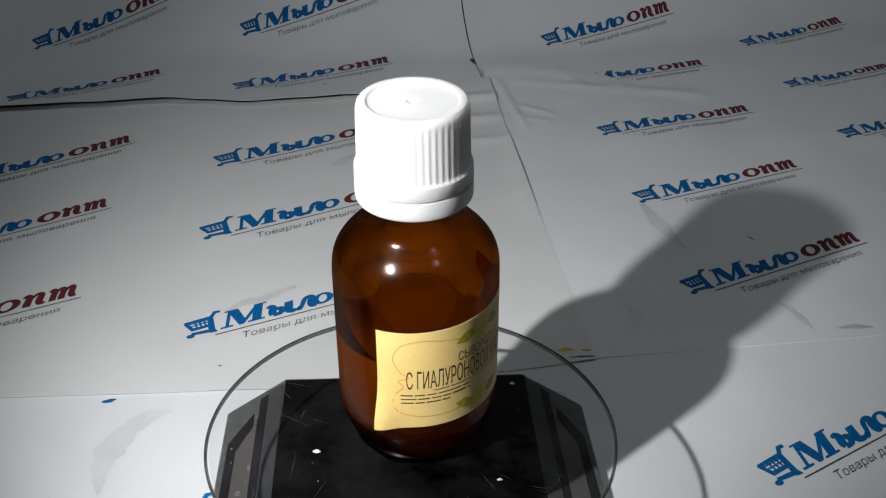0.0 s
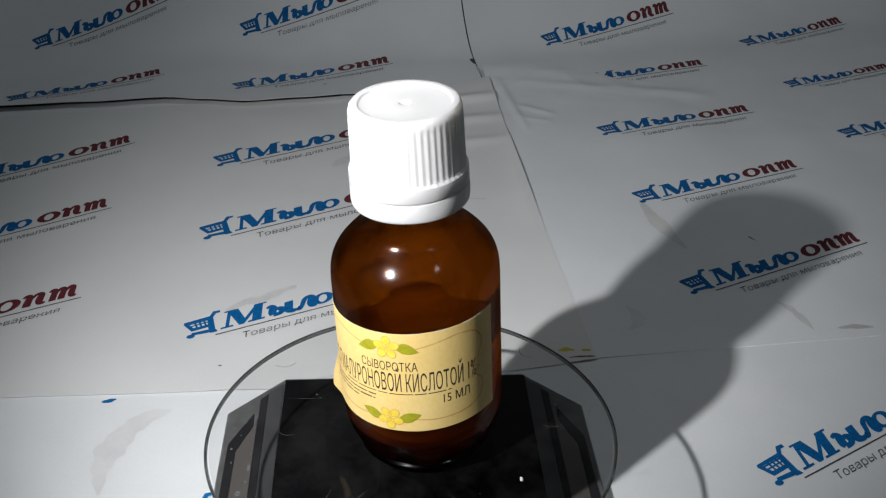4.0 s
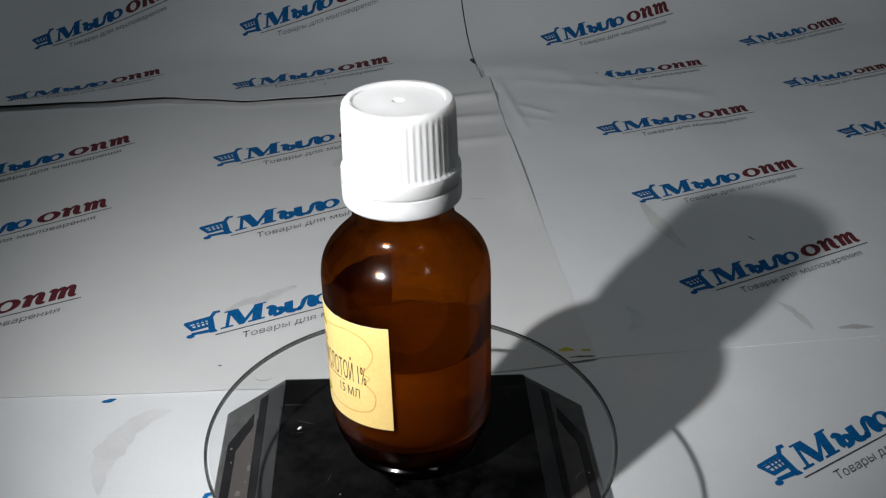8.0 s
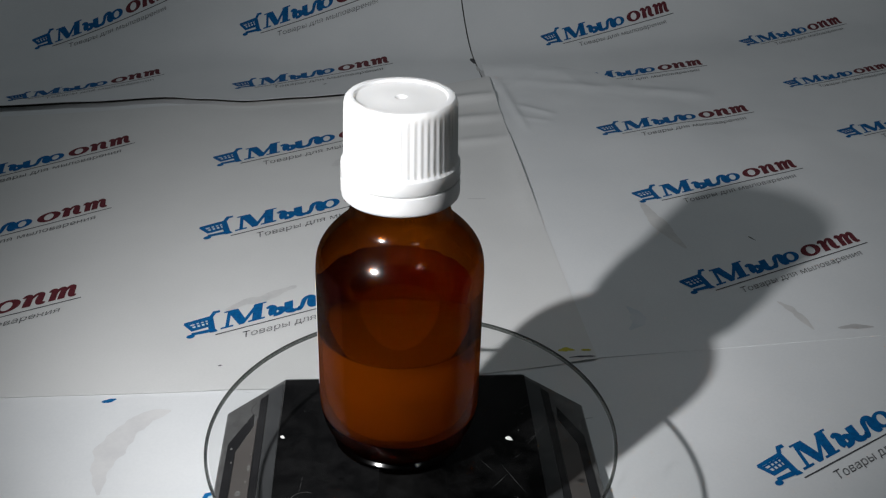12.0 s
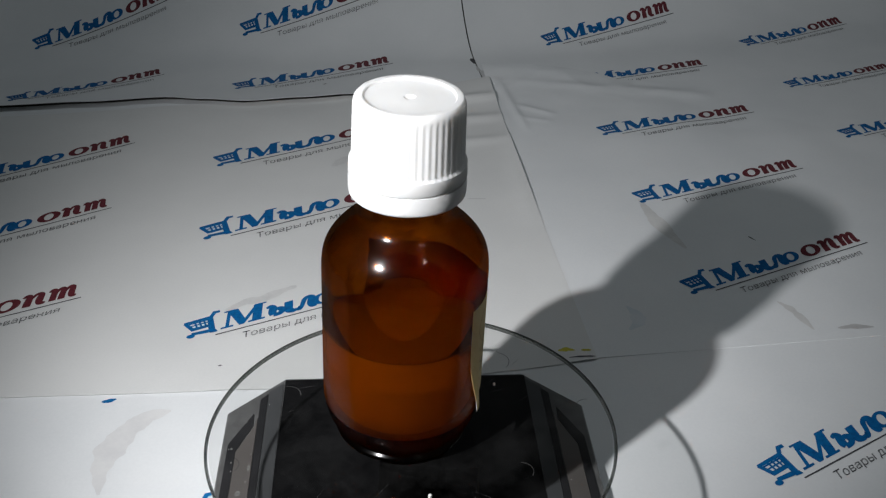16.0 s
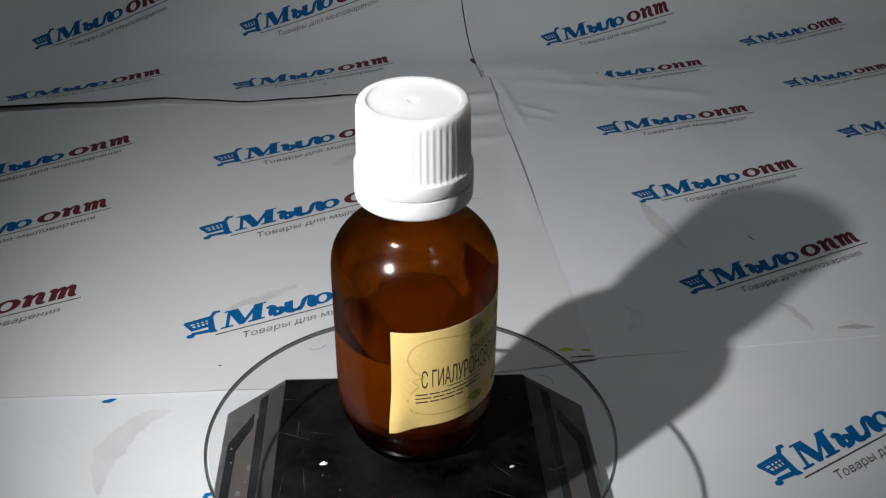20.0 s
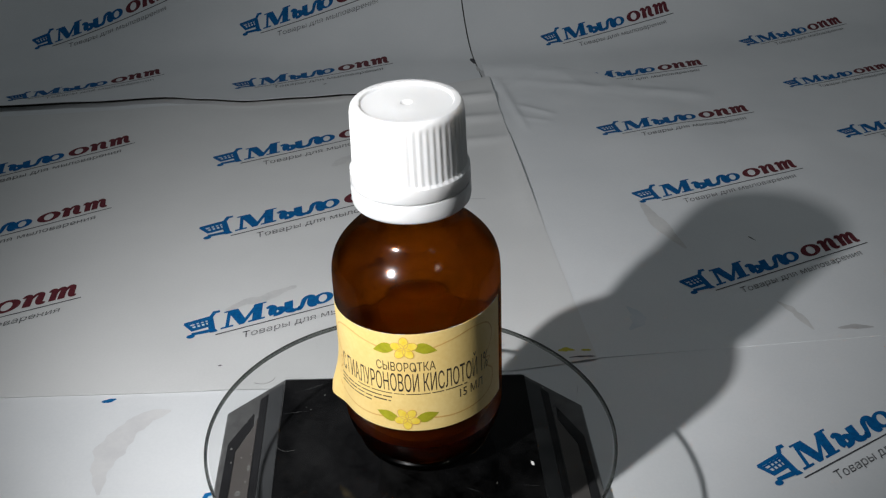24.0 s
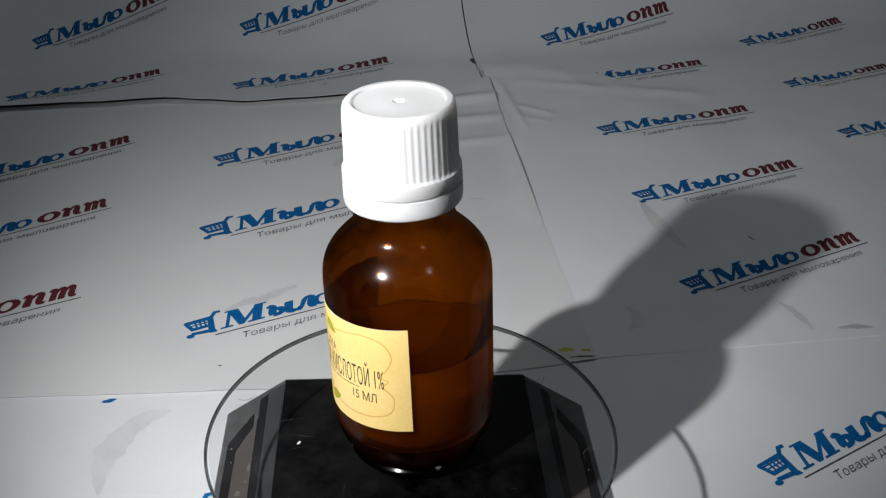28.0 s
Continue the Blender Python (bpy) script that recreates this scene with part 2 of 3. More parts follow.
def merged(*shapes):
    pts, faces = [], []
    for p, f in shapes:
        faces += [tuple(i + len(pts) for i in q) for q in f]
        pts += [tuple(x) for x in p]
    return np.array(pts, float), faces


def islands(shape):
    """For every vertex the number of the connected piece that it belongs to."""
    root = list(range(len(shape[0])))

    def find(i):
        while root[i] != i:
            root[i] = root[root[i]]
            i = root[i]
        return i
    for f in shape[1]:
        for i in f[1:]:
            root[find(i)] = find(f[0])
    order = {}
    return [order.setdefault(find(i), len(order)) for i in range(len(shape[0]))]


def moved(shape, dx, dy):
    return shape[0] + (dx, dy), shape[1]


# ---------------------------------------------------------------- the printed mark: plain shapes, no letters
LEAN, BASE = 0.40, 0.17         # slope and foot of the slanted shapes


def leaned(pts):
    return [(x + LEAN * (y - BASE), y) for x, y in pts]


def stroke(points, steps=5):
    """A brush line through (x, y, width), smooth, upright ends."""
    path = []
    for k in range(len(points) - 1):
        a, b, c, d = (Vector(points[max(0, min(len(points) - 1, k + n))]) for n in (-1, 0, 1, 2))
        for i in range(steps):
            t = i / steps
            path.append(0.5 * (2 * b + (c - a) * t + (2 * a - 5 * b + 4 * c - d) * t * t + (3 * b - a - 3 * c + d) * t ** 3))
    path.append(Vector(points[-1]))
    pts, n = [], len(path)
    for i, p in enumerate(path):
        way = path[min(i + 1, n - 1)] - path[max(i - 1, 0)]
        size = math.hypot(way.x, way.y) or 1
        wide = p.z + 0.048
        ox, oy = -way.y / size * wide / 2, way.x / size * wide / 2
        pts += [(p.x + ox, p.y + oy), (p.x - ox, p.y - oy)]
    return np.array(leaned(pts)), [(2 * i, 2 * i + 1, 2 * i + 3, 2 * i + 2) for i in range(n - 1)]


def slab(x, y, w, h):
    return leaned([(x, y), (x + w, y), (x + w, y + h), (x, y + h)])


def ring(cx, cy, a, b, side=0.44, end=0.22):
    """A slanted oval, heavy at its sides and thin above and below."""
    o = [(cx + a * math.cos(t), cy + b * math.sin(t)) for t in (2 * math.pi * k / 28 for k in range(28))]
    i = [(cx + (a - side * a * 1.35) * math.cos(t), cy + (b - end * b * 1.5) * math.sin(t)) for t in (2 * math.pi * k / 28 for k in range(28))]
    return np.array(leaned(o + i)), [(k, (k + 1) % 28, 28 + (k + 1) % 28, 28 + k) for k in range(28)]


MARK_BLUE = merged(
    # first tall shape: thin stem, two slanting bars, heavy stem, feet
    filled(slab(0.30, 0.20, 0.10, 0.66), leaned([(0.28, 0.92), (0.58, 0.92), (0.84, 0.36), (0.78, 0.17), (0.68, 0.17)]), leaned([(0.70, 0.17), (0.82, 0.17), (1.14, 0.80), (1.06, 0.90)]),
           slab(1.02, 0.20, 0.26, 0.70), slab(0.18, 0.17, 0.34, 0.07), slab(0.92, 0.17, 0.46, 0.07), slab(0.20, 0.86, 0.30, 0.06), slab(1.04, 0.86, 0.33, 0.06)),
    # stem with a flag and a bowl, then a stem with a tail
    stroke([(1.40, 0.58, 0.05), (1.50, 0.62, 0.10), (1.58, 0.52, 0.19), (1.58, 0.34, 0.19), (1.62, 0.23, 0.14)]),
    stroke([(1.58, 0.42, 0.08), (1.74, 0.46, 0.10), (1.86, 0.36, 0.17), (1.80, 0.23, 0.12), (1.62, 0.20, 0.09)]),
    stroke([(2.02, 0.66, 0.20), (2.03, 0.45, 0.20), (2.05, 0.27, 0.19), (2.18, 0.19, 0.11), (2.30, 0.22, 0.07)]),
    # leaning shape with a ball foot
    stroke([(2.27, 0.25, 0.15), (2.36, 0.20, 0.10), (2.42, 0.34, 0.09), (2.47, 0.56, 0.11), (2.58, 0.64, 0.11), (2.68, 0.56, 0.19), (2.68, 0.34, 0.20), (2.72, 0.21, 0.12), (2.84, 0.20, 0.06)]),
    ring(3.01, 0.41, 0.30, 0.25))
MARK_RED = merged(
    ring(3.81, 0.445, 0.36, 0.285),
    stroke([(4.20, 0.61, 0.04), (4.28, 0.70, 0.07), (4.36, 0.61, 0.14), (4.36, 0.38, 0.17), (4.36, 0.17, 0.17)]),
    stroke([(4.42, 0.50, 0.04), (4.54, 0.68, 0.07), (4.66, 0.63, 0.14), (4.66, 0.38, 0.17), (4.70, 0.23, 0.12), (4.84, 0.20, 0.04)]),
    stroke([(4.88, 0.61, 0.04), (4.95, 0.70, 0.07), (5.02, 0.61, 0.14), (5.02, 0.38, 0.14), (5.02, 0.17, 0.14)]),
    stroke([(5.06, 0.50, 0.04), (5.16, 0.68, 0.07), (5.25, 0.62, 0.12), (5.25, 0.38, 0.14), (5.25, 0.17, 0.14)]),
    stroke([(5.30, 0.50, 0.04), (5.40, 0.68, 0.07), (5.49, 0.62, 0.12), (5.49, 0.38, 0.14), (5.53, 0.23, 0.11), (5.64, 0.20, 0.04)]))
CART = merged(
    # basket rim, sides and floor, mast with handle, foot, wheel
    filled([(-0.64, 0.76), (-0.60, 0.86), (0.12, 0.90), (0.10, 0.78)], [(-0.64, 0.80), (-0.54, 0.84), (-0.40, 0.44), (-0.52, 0.40)], [(-0.52, 0.40), (-0.48, 0.53), (0.00, 0.54), (-0.04, 0.42)],
           [(0.02, 0.88), (0.18, 0.90), (0.06, 0.20), (-0.12, 0.20)], [(0.06, 0.86), (0.24, 1.08), (0.42, 1.06), (0.40, 0.96), (0.28, 0.96), (0.18, 0.84)],
           [(-0.58, 0.22), (-0.54, 0.33), (0.00, 0.30), (-0.02, 0.16)], [(-0.10, 0.14), (-0.08, 0.28), (0.08, 0.24), (0.10, 0.12)], oval(-0.60, 0.19, 0.11, 0.08)),
    filled(*[[(x, 0.48), (x + 0.055, 0.48), (x + 0.075, 0.84), (x + 0.02, 0.84)] for x in (-0.38, -0.26, -0.14)],
           [(-0.50, 0.60), (-0.49, 0.645), (0.06, 0.665), (0.05, 0.62)], [(-0.54, 0.705), (-0.53, 0.75), (0.08, 0.77), (0.07, 0.725)]))
TAGLINE = moved(fit_width(text_shapes("Товары для мыловарения", 0.25, 0.35, bold=0.012), 4.50), 0.66, -0.45)
RULE = strip_shape([(5.75 * k / 16, 0.0) for k in range(17)], 0.042)


# ---------------------------------------------------------------- sheets of paper
def foot(x):
    """Where the backing paper starts to rise."""
    return 26.8 + (0.03 * x + 0.0075 * x * x if x > 0 else 0.0)


def cove(x, y):
    return 0.10 * max(0.0, y - foot(x)) ** 2 if y - foot(x) < 8 else 6.4 + 1.6 * (y - foot(x) - 8)


def along(x, y, run):
    """The y that lies run further along the curved backing sheet."""
    step = 0.05 if run > 0 else -0.05
    z, left = cove(x, y), abs(run)
    while left > 1e-6:
        y2 = y + step
        z2 = cove(x, y2)
        d = math.hypot(step, z2 - z)
        if d >= left:
            return y + step * left / d
        y, z, left = y2, z2, left - d
    return y


def ripple(x, y, seed, amount):
    return amount * (noise.noise(Vector((x * 0.12, y * 0.12, seed))) + 0.4 * noise.noise(Vector((x * 0.4, y * 0.4, seed + 7))))


def bump_at(x, y, cx, cy, radius, height):
    d = ((x - cx) ** 2 + (y - cy) ** 2) / radius ** 2
    return height * math.exp(-d)


def band(x):
    """How much the under sheet is arched towards its rear left."""
    t = max(0.0, min(1.0, (-6.6 - x) / 6.0))
    return 0.06 * t * t * (3 - 2 * t)


def front_height(x, y):
    return -0.045 + band(x) * max(0.0, min(1.0, (y - 19.3) / 1.8)) * max(0.0, min(1.0, (gap_line(x) - y) / max(0.3, gap_line(x) - left_far(x)))) if y > 15 else -0.045


def ridge(x, y, x0, y0, x1, y1, width, height):
    """A crease from one point to another."""
    dx, dy = x1 - x0, y1 - y0
    d = math.hypot(dx, dy)
    t = ((x - x0) * dx + (y - y0) * dy) / d
    o = ((x - x0) * -dy + (y - y0) * dx) / d
    fade = max(0.0, min(1.0, 1.2 - abs(2 * t / d - 1) ** 2 * 1.2))
    return height * fade * math.exp(-(o / width) ** 2)


def left_height(x, y):
    h = 0.0
    if y > 16:
        h += max(0.0, ripple(x, y, 3.1, 0.10)) * min(1, (y - 16) / 4)
    h += band(x) * max(0.0, min(1.0, (y - 19.3) / 1.8)) if y > 19.3 else 0.0
    h += bump_at(x, y, 4.4, 24.2, 2.6, 0.42) + bump_at(x, y, -4.4, 4.9, 0.8, 0.04) + bump_at(x, y, 4.3, 5.9, 0.5, 0.05)
    h += 0.13 * math.exp(-((x - 3.85) / 0.45) ** 2) * max(0.0, 1 - ((y - 17.2) / 4.5) ** 2)
    h += ridge(x, y, -2.0, 22.2, 4.2, 22.6, 0.30, 0.14) + ridge(x, y, -1.0, 20.3, 4.0, 21.0, 0.32, 0.12) + ridge(x, y, 0.0, 18.4, 3.9, 19.2, 0.30, 0.07)
    return h


def right_back(x):
    """The far edge of the right sheet."""
    pts = [(0, 25.75), (3.66, 25.70), (5.76, 25.26), (7.2, 25.00), (7.9, 24.85), (8.46, 24.50), (9.26, 24.47), (10.54, 24.4), (12, 24.0), (14, 23.2), (40, 20.5)]
    for (x0, y0), (x1, y1) in zip(pts, pts[1:]):
        if x <= x1:
            return y0 + (y1 - y0) * (x - x0) / (x1 - x0)
    return 20.5


def right_height(x, y):
    back = right_back(x)
    lay = max(0.0, min(1.0, (x - 5.0) / 2.0)) * max(0.0, min(1.0, (20.5 - y) / 4.0))
    h = -0.015 - 0.017 * lay + 0.34 * math.exp(-((y - back) / 1.3) ** 2) * max(0.0, min(1.0, (9.0 - x) / 3.0))
    if y > 15:
        h += max(0.0, ripple(x, y, 9.3, 0.20)) * min(1, (y - 15) / 5) * min(1, max(0.15, (back - y) / 1.5))
    h += ridge(x, y, 4.1, 22.0, 5.6, 20.9, 0.14, 0.05) + ridge(x, y, 4.1, 20.9, 5.4, 20.3, 0.12, 0.03) + ridge(x, y, 3.6, 24.5, 4.4, 19.5, 0.14, 0.07) + ridge(x, y, 4.2, 24.0, 8.2, 23.2, 0.30, 0.035)
    crumple = max(0.0, min(1.0, (y - 21.6) / 1.5)) * max(0.0, min(1.0, (13.0 - x) / 5.0))
    if crumple:
        h += crumple * (0.05 * (1 - abs(noise.noise(Vector((x * 0.35, y * 0.5, 4.2))))) ** 4 + 0.015 * (1 - abs(noise.noise(Vector((x * 0.9, y * 1.1, 8.8))))) ** 3)
    h += ridge(x, y, 8.0, 23.6, 12.0, 22.8, 0.4, 0.07)
    return h


def back_left_height(x, y):
    """Its front edge stands up from the table as a low lip."""
    share = max(0.0, min(1.0, (0.5 - x) / 3.0))
    t = max(0.0, min(1.0, (y - gap_line(x) + 0.62) / 2.9))
    return cove(x, y) - 0.012 + 0.30 * share * (1 - t) ** 1.5


def back_right_height(x, y):
    return cove(x, y) - 0.031


def gap_line(x):
    """Where the under sheet ends and the backing sheet begins, a wavy cut."""
    pts = [(-40, 21.0), (-28, 21.9), (-15.35, 22.72), (-12.0, 23.0), (-9.1, 23.34), (-7.6, 23.1), (-6.0, 22.86), (-4.0, 23.15), (-1.9, 23.45), (3.0, 23.9), (40, 23.9)]
    for (x0, y0), (x1, y1) in zip(pts, pts[1:]):
        if x <= x1:
            t = (x - x0) / (x1 - x0)
            t = t * t * (3 - 2 * t)
            return y0 + (y1 - y0) * t
    return 23.9


def left_far(x):
    """The rear edge of the left sheet."""
    pts = [(-40, 20.0), (-25.5, 20.8), (-15.0, 21.73), (-13.0, 21.92), (-11.0, 22.17), (-9.1, 22.48), (-6.83, 22.67), (-2.0, 23.30), (1.87, 24.05), (3.3, 24.25), (9, 24.3)]
    for (x0, y0), (x1, y1) in zip(pts, pts[1:]):
        if x <= x1:
            return y0 + (y1 - y0) * (x - x0) / (x1 - x0) - band(x) / 0.46
    return 24.3


def left_edge(x):
    """The front edge of the left sheet, bowed a little."""
    return 4.95 + 0.012 * (x + 9.7) + (0.0098 * (x + 4.4) ** 2 if x > -4.4 else 0.0)


def sheet(name, corners, height, nx, ny, label, mat=PAPER, near=None, far=None):
    """Corners: near left, near right, far right, far left. A thin curved sheet with an edge."""
    (ax, ay), (bx, by), (cx, cy), (dx, dy) = corners
    top = []
    for j in range(ny + 1):
        t = j / ny
        for i in range(nx + 1):
            s = i / nx
            x = (ax * (1 - s) + bx * s) * (1 - t) + (dx * (1 - s) + cx * s) * t
            y = (ay * (1 - s) + by * s) * (1 - t) + (dy * (1 - s) + cy * s) * t
            if near or far:
                y = (near(x) if near else ay * (1 - s) + by * s) * (1 - t) + (far(x) if far else dy * (1 - s) + cy * s) * t
            top.append((x, y, height(x, y)))
    n = len(top)
    verts = top + [(x, y, z - 0.012) for x, y, z in top]
    faces, w = [], nx + 1
    for j in range(ny):
        for i in range(nx):
            a = j * w + i
            faces.append((a, a + 1, a + w + 1, a + w))
            faces.append((n + a, n + a + w, n + a + w + 1, n + a + 1))
    loop = [i for i in range(w)] + [j * w + nx for j in range(1, ny + 1)] + [ny * w + i for i in range(nx - 1, -1, -1)] + [j * w for j in range(ny - 1, 0, -1)]
    for k, a in enumerate(loop):
        b = loop[(k + 1) % len(loop)]
        faces.append((b, a, n + a, n + b))
    ob = fix(mesh_ob(name, verts, faces, mat), 50)
    return tagged(ob, label, "paper sheet", "printed paper sheets")


def printed(name, shape, mat, put, parent, lift=0.010, label="", layered=False):
    """layered: overlapping strokes of ink lie a hair above one another."""
    verts = []
    piece = islands(shape) if layered else [0] * len(shape[0])
    for (u, v), k in zip(shape[0], piece):
        x, y, z = put(u, v)
        verts.append((x, y, z + lift + 0.0005 * (k % 17)))
    return mesh_ob(name, verts, shape[1], mat, parent, False, label)


def flat_put(x, y, turn, height, curved=False, scale=1.0):
    c, s = math.cos(turn) * scale, math.sin(turn) * scale

    def put(u, v):
        px = x + u * c - v * s
        run = u * s + v * c
        py = along(px, y, run) if curved else y + run
        return px, py, height(px, py)
    return put


def logo(parent, x, y, turn, height, curved=False, scale=1.0):
    """One printed mark with its emblem, underline and words, starting at the underline's left end."""
    put = flat_put(x, y, turn, height, curved, scale)
    blue = printed("printed_logo", MARK_BLUE, BLUE, put, parent, label="blue and dark red printed shop mark", layered=True)
    printed("cart_emblem", CART, BLUE, put, blue, 0.0101, label="blue shopping cart emblem", layered=True)
    printed("red_mark", MARK_RED, RED, put, blue, label="dark red slanted shapes", layered=True)
    printed("underline", RULE, BLACK_INK, put, blue)
    printed("tagline", TAGLINE, BLACK_INK, put, blue, label="small grey italic words", layered=True)
    return blue


table = tagged(mesh_ob("table_top", *box(-45, 45, -40, 44, -2.5, -0.075), TABLE), "dark laminate table top under the papers", "table")
for nm, dims in (("wall_north", (-100, 100, 44.2, 54, -75, 175)), ("wall_south", (-100, 100, -160, -150, -75, 175)),
                 ("wall_west", (-110, -100, -160, 54, -75, 175)), ("wall_east", (100, 110, -160, 54, -75, 175))):
    tagged(mesh_ob(nm, *box(*dims), WALL), "plain painted room wall", "wall", kind="structure")
tagged(mesh_ob("floor", *box(-110, 110, -160, 54, -85, -75), WALL), "plain room floor", "floor", kind="structure")
tagged(mesh_ob("ceiling", *box(-110, 110, -160, 54, 176, 186), WALL), "plain white ceiling", "ceiling", kind="structure")

front = sheet("paper_sheet", [(-28, -2.6), (28, -0.6), (27.5, 27.0), (-28.5, 25.0)], front_height, 90, 70,
              "white paper sheet with blue and red print under two others", far=gap_line)
left = sheet("paper_sheet", [(-24.5, 4.85), (4.66, 6.05), (3.30, 24.25), (-25.5, 20.9)], left_height, 150, 130,
             "white paper sheet with rows of blue and red print", mat=PAPER_WARM, near=left_edge, far=left_far)
right = sheet("paper_sheet", [(4.50, 6.0), (24, 7.9), (25, 21.8), (3.10, 25.0)], right_height, 220, 160,
              "creased white paper sheet with blue and red print", mat=PAPER, far=right_back)
back_left = sheet("paper_sheet", [(-26, 22.5), (3.19, 23.6), (1.22, 44.1), (-26, 44.1)], back_left_height, 90, 60,
                  "white printed paper sheet curving up behind the table", near=lambda x: gap_line(x) + 0.045 - 0.62 * max(0.0, min(1.0, (0.5 - x) / 3.0)))
back_right = sheet("paper_sheet", [(3.27, 23.6), (30, 21.0), (32, 44.1), (1.30, 44.1)], back_right_height, 50, 60,
                   "white printed paper sheet curving up, joined at a dark seam")

for x, y, turn, scale in ((-5.615, 17.417, 0.468, 1.08), (-5.293, 12.487, 0.46, 1.098), (-5.0, 7.342, 0.416, 0.995), (-14.424, 16.116, 0.564, 1.005), (-14.193, 11.525, 0.527, 0.994), (-14.196, 6.727, 0.445, 1.02)):
    logo(left, x, y, turn, left_height, scale=scale)
for x, y, turn, scale in ((7.714, 19.237, 0.349, 0.983), (8.079, 14.306, 0.386, 0.984), (8.432, 9.008, 0.441, 0.993), (16.326, 18.868, 0.368, 0.913)):
    logo(right, x, y, turn, right_height, scale=scale)
for x, y, turn, scale in ((8.429, 1.568, 0.526, 0.971), (-4.18, 0.50, 0.41, 0.98), (-14.45, 0.70, 0.41, 0.98)):
    logo(front, x, y, turn, front_height, scale=scale)
for x, y, turn, scale in ((-14.923, 28.528, 0.507, 0.98), (-6.181, 29.142, 0.401, 1.037), (-14.367, 22.994, 0.556, 0.946), (-5.899, 24.141, 0.453, 1.049)):
    logo(back_left, x, y, turn, back_left_height, True, scale=scale)
for x, y, turn, scale in ((6.829, 28.542, 0.433, 1.009), (15.491, 28.578, 0.484, 0.917), (7.298, 24.36, 0.323, 0.956), (15.785, 23.704, 0.393, 0.811)):
    logo(back_right, x, y, turn, back_right_height, True, scale=scale)


# ---------------------------------------------------------------- stains, marks and a painted gap shade on the papers
def blot(path, width, seed, taper=True):
    """An uneven strip along a line: many short steps, ragged width."""
    rng = random.Random(seed)
    pts = []
    for (x0, y0), (x1, y1) in zip(path, path[1:]):
        pts += [(x0 + (x1 - x0) * k / 9, y0 + (y1 - y0) * k / 9) for k in range(9)]
    pts.append(path[-1])
    n, verts, faces = len(pts), [], []
    for i, (x, y) in enumerate(pts):
        a, b = pts[max(i - 1, 0)], pts[min(i + 1, n - 1)]
        dx, dy = b[0] - a[0], b[1] - a[1]
        d = math.hypot(dx, dy) or 1
        w = width * (math.sin(math.pi * (i + 0.4) / (n - 0.2)) ** 0.6 if taper else 1) * (1 + 0.5 * noise.noise(Vector((i * 0.25, seed * 3.7, 0.5)))) * rng.uniform(0.94, 1.06) / 2
        verts += [(x - dy / d * w, y + dx / d * w), (x + dy / d * w, y - dx / d * w)]
    faces = [(2 * i, 2 * i + 1, 2 * i + 3, 2 * i + 2) for i in range(n - 1)]
    return np.array(verts), faces


def stain(name, path, width, mat, sheet_ob, height, seed, label):
    printed(name, blot(path, width, seed), mat, lambda u, v: (u, v, height(u, v)), sheet_ob, 0.007, label)


stain("paper_mark", [(-5.60, 4.36), (-6.09, 4.17), (-6.47, 3.68), (-6.70, 3.02), (-6.78, 2.38), (-6.63, 1.60)], 0.60, FAINT, front, front_height, 1, "faint grey arc")
stain("paper_mark", [(-4.9, 8.45), (-4.41, 8.86), (-3.97, 8.99), (-3.47, 9.39), (-3.10, 9.62)], 0.34, HAZE, left, left_height, 2, "grey dried smear")
stain("paper_mark", [(7.36, 14.4), (7.58, 13.2), (7.84, 12.2), (8.15, 11.3)], 0.42, HAZE, right, right_height, 3, "grey dried smear")
stain("paper_mark", [(9.95, 8.40), (10.2, 8.05), (10.35, 7.6), (10.5, 7.05)], 0.22, HAZE, right, right_height, 4, "grey dried smear")
stain("paper_mark", [(11.15, 7.10), (11.6, 7.16), (12.1, 7.12)], 0.20, STAIN, right, right_height, 5, "grey oval stain")
stain("paper_mark", [(5.83, 8.3), (6.05, 7.9), (6.0, 7.5), (5.7, 7.2)], 0.34, BLUISH, right, right_height, 6, "faint blue patch")
stain("paper_mark", [(-2.5, 17.1), (-2.2, 17.5), (-1.8, 18.0)], 0.35, HAZE, left, left_height, 7, "faint grey smear")
stain("pencil_mark", [(1.9, 14.60), (2.5, 14.58)], 0.06, STAIN, left, left_height, 8, "short grey mark")
stain("pencil_mark", [(10.17, 11.95), (10.22, 11.85), (10.33, 11.68)], 0.05, BLACK_INK, right, right_height, 9, "tiny black dash")
stain("pencil_mark", [(-4.74, 6.0), (-4.64, 6.02)], 0.05, BLACK_INK, left, left_height, 10, "tiny dark speck")
stain("pencil_mark", [(-3.25, 24.35), (-3.10, 24.42)], 0.06, BLACK_INK, back_left, back_left_height, 11, "tiny dark speck")
stain("pigment_spot", [(3.72, 6.32), (3.95, 6.36), (4.15, 6.30)], 0.16, YELLOW, left, left_height, 12, "yellow pigment smear")
stain("pigment_spot", [(4.3, 6.30), (4.55, 6.30)], 0.10, YELLOW, left, left_height, 13, "yellow pigment smear")
# Black strip painted in for the shaded gap where the sheet corners lift.
stain("dark_edge_mark", [(3.95, 5.99), (4.30, 6.0), (4.62, 6.02)], 0.06, BLACK_INK, left, left_height, 14, "thin black strip painted for the gap at the sheet edge")
stain("printed_logo", [(-7.30, 4.74), (-7.16, 4.76), (-6.97, 4.84)], 0.13, BLUE, front, front_height, 15, "blue scrap of a covered print")
stain("dark_edge_mark", [(2.80, 27.2), (2.90, 26.6)], 0.20, BLACK_INK, back_left, back_left_height, 24, "dark mark at the seam")
stain("dark_edge_mark", [(2.96, 26.3), (3.04, 25.7)], 0.14, STAIN, back_left, back_left_height, 25, "grey mark at the seam")


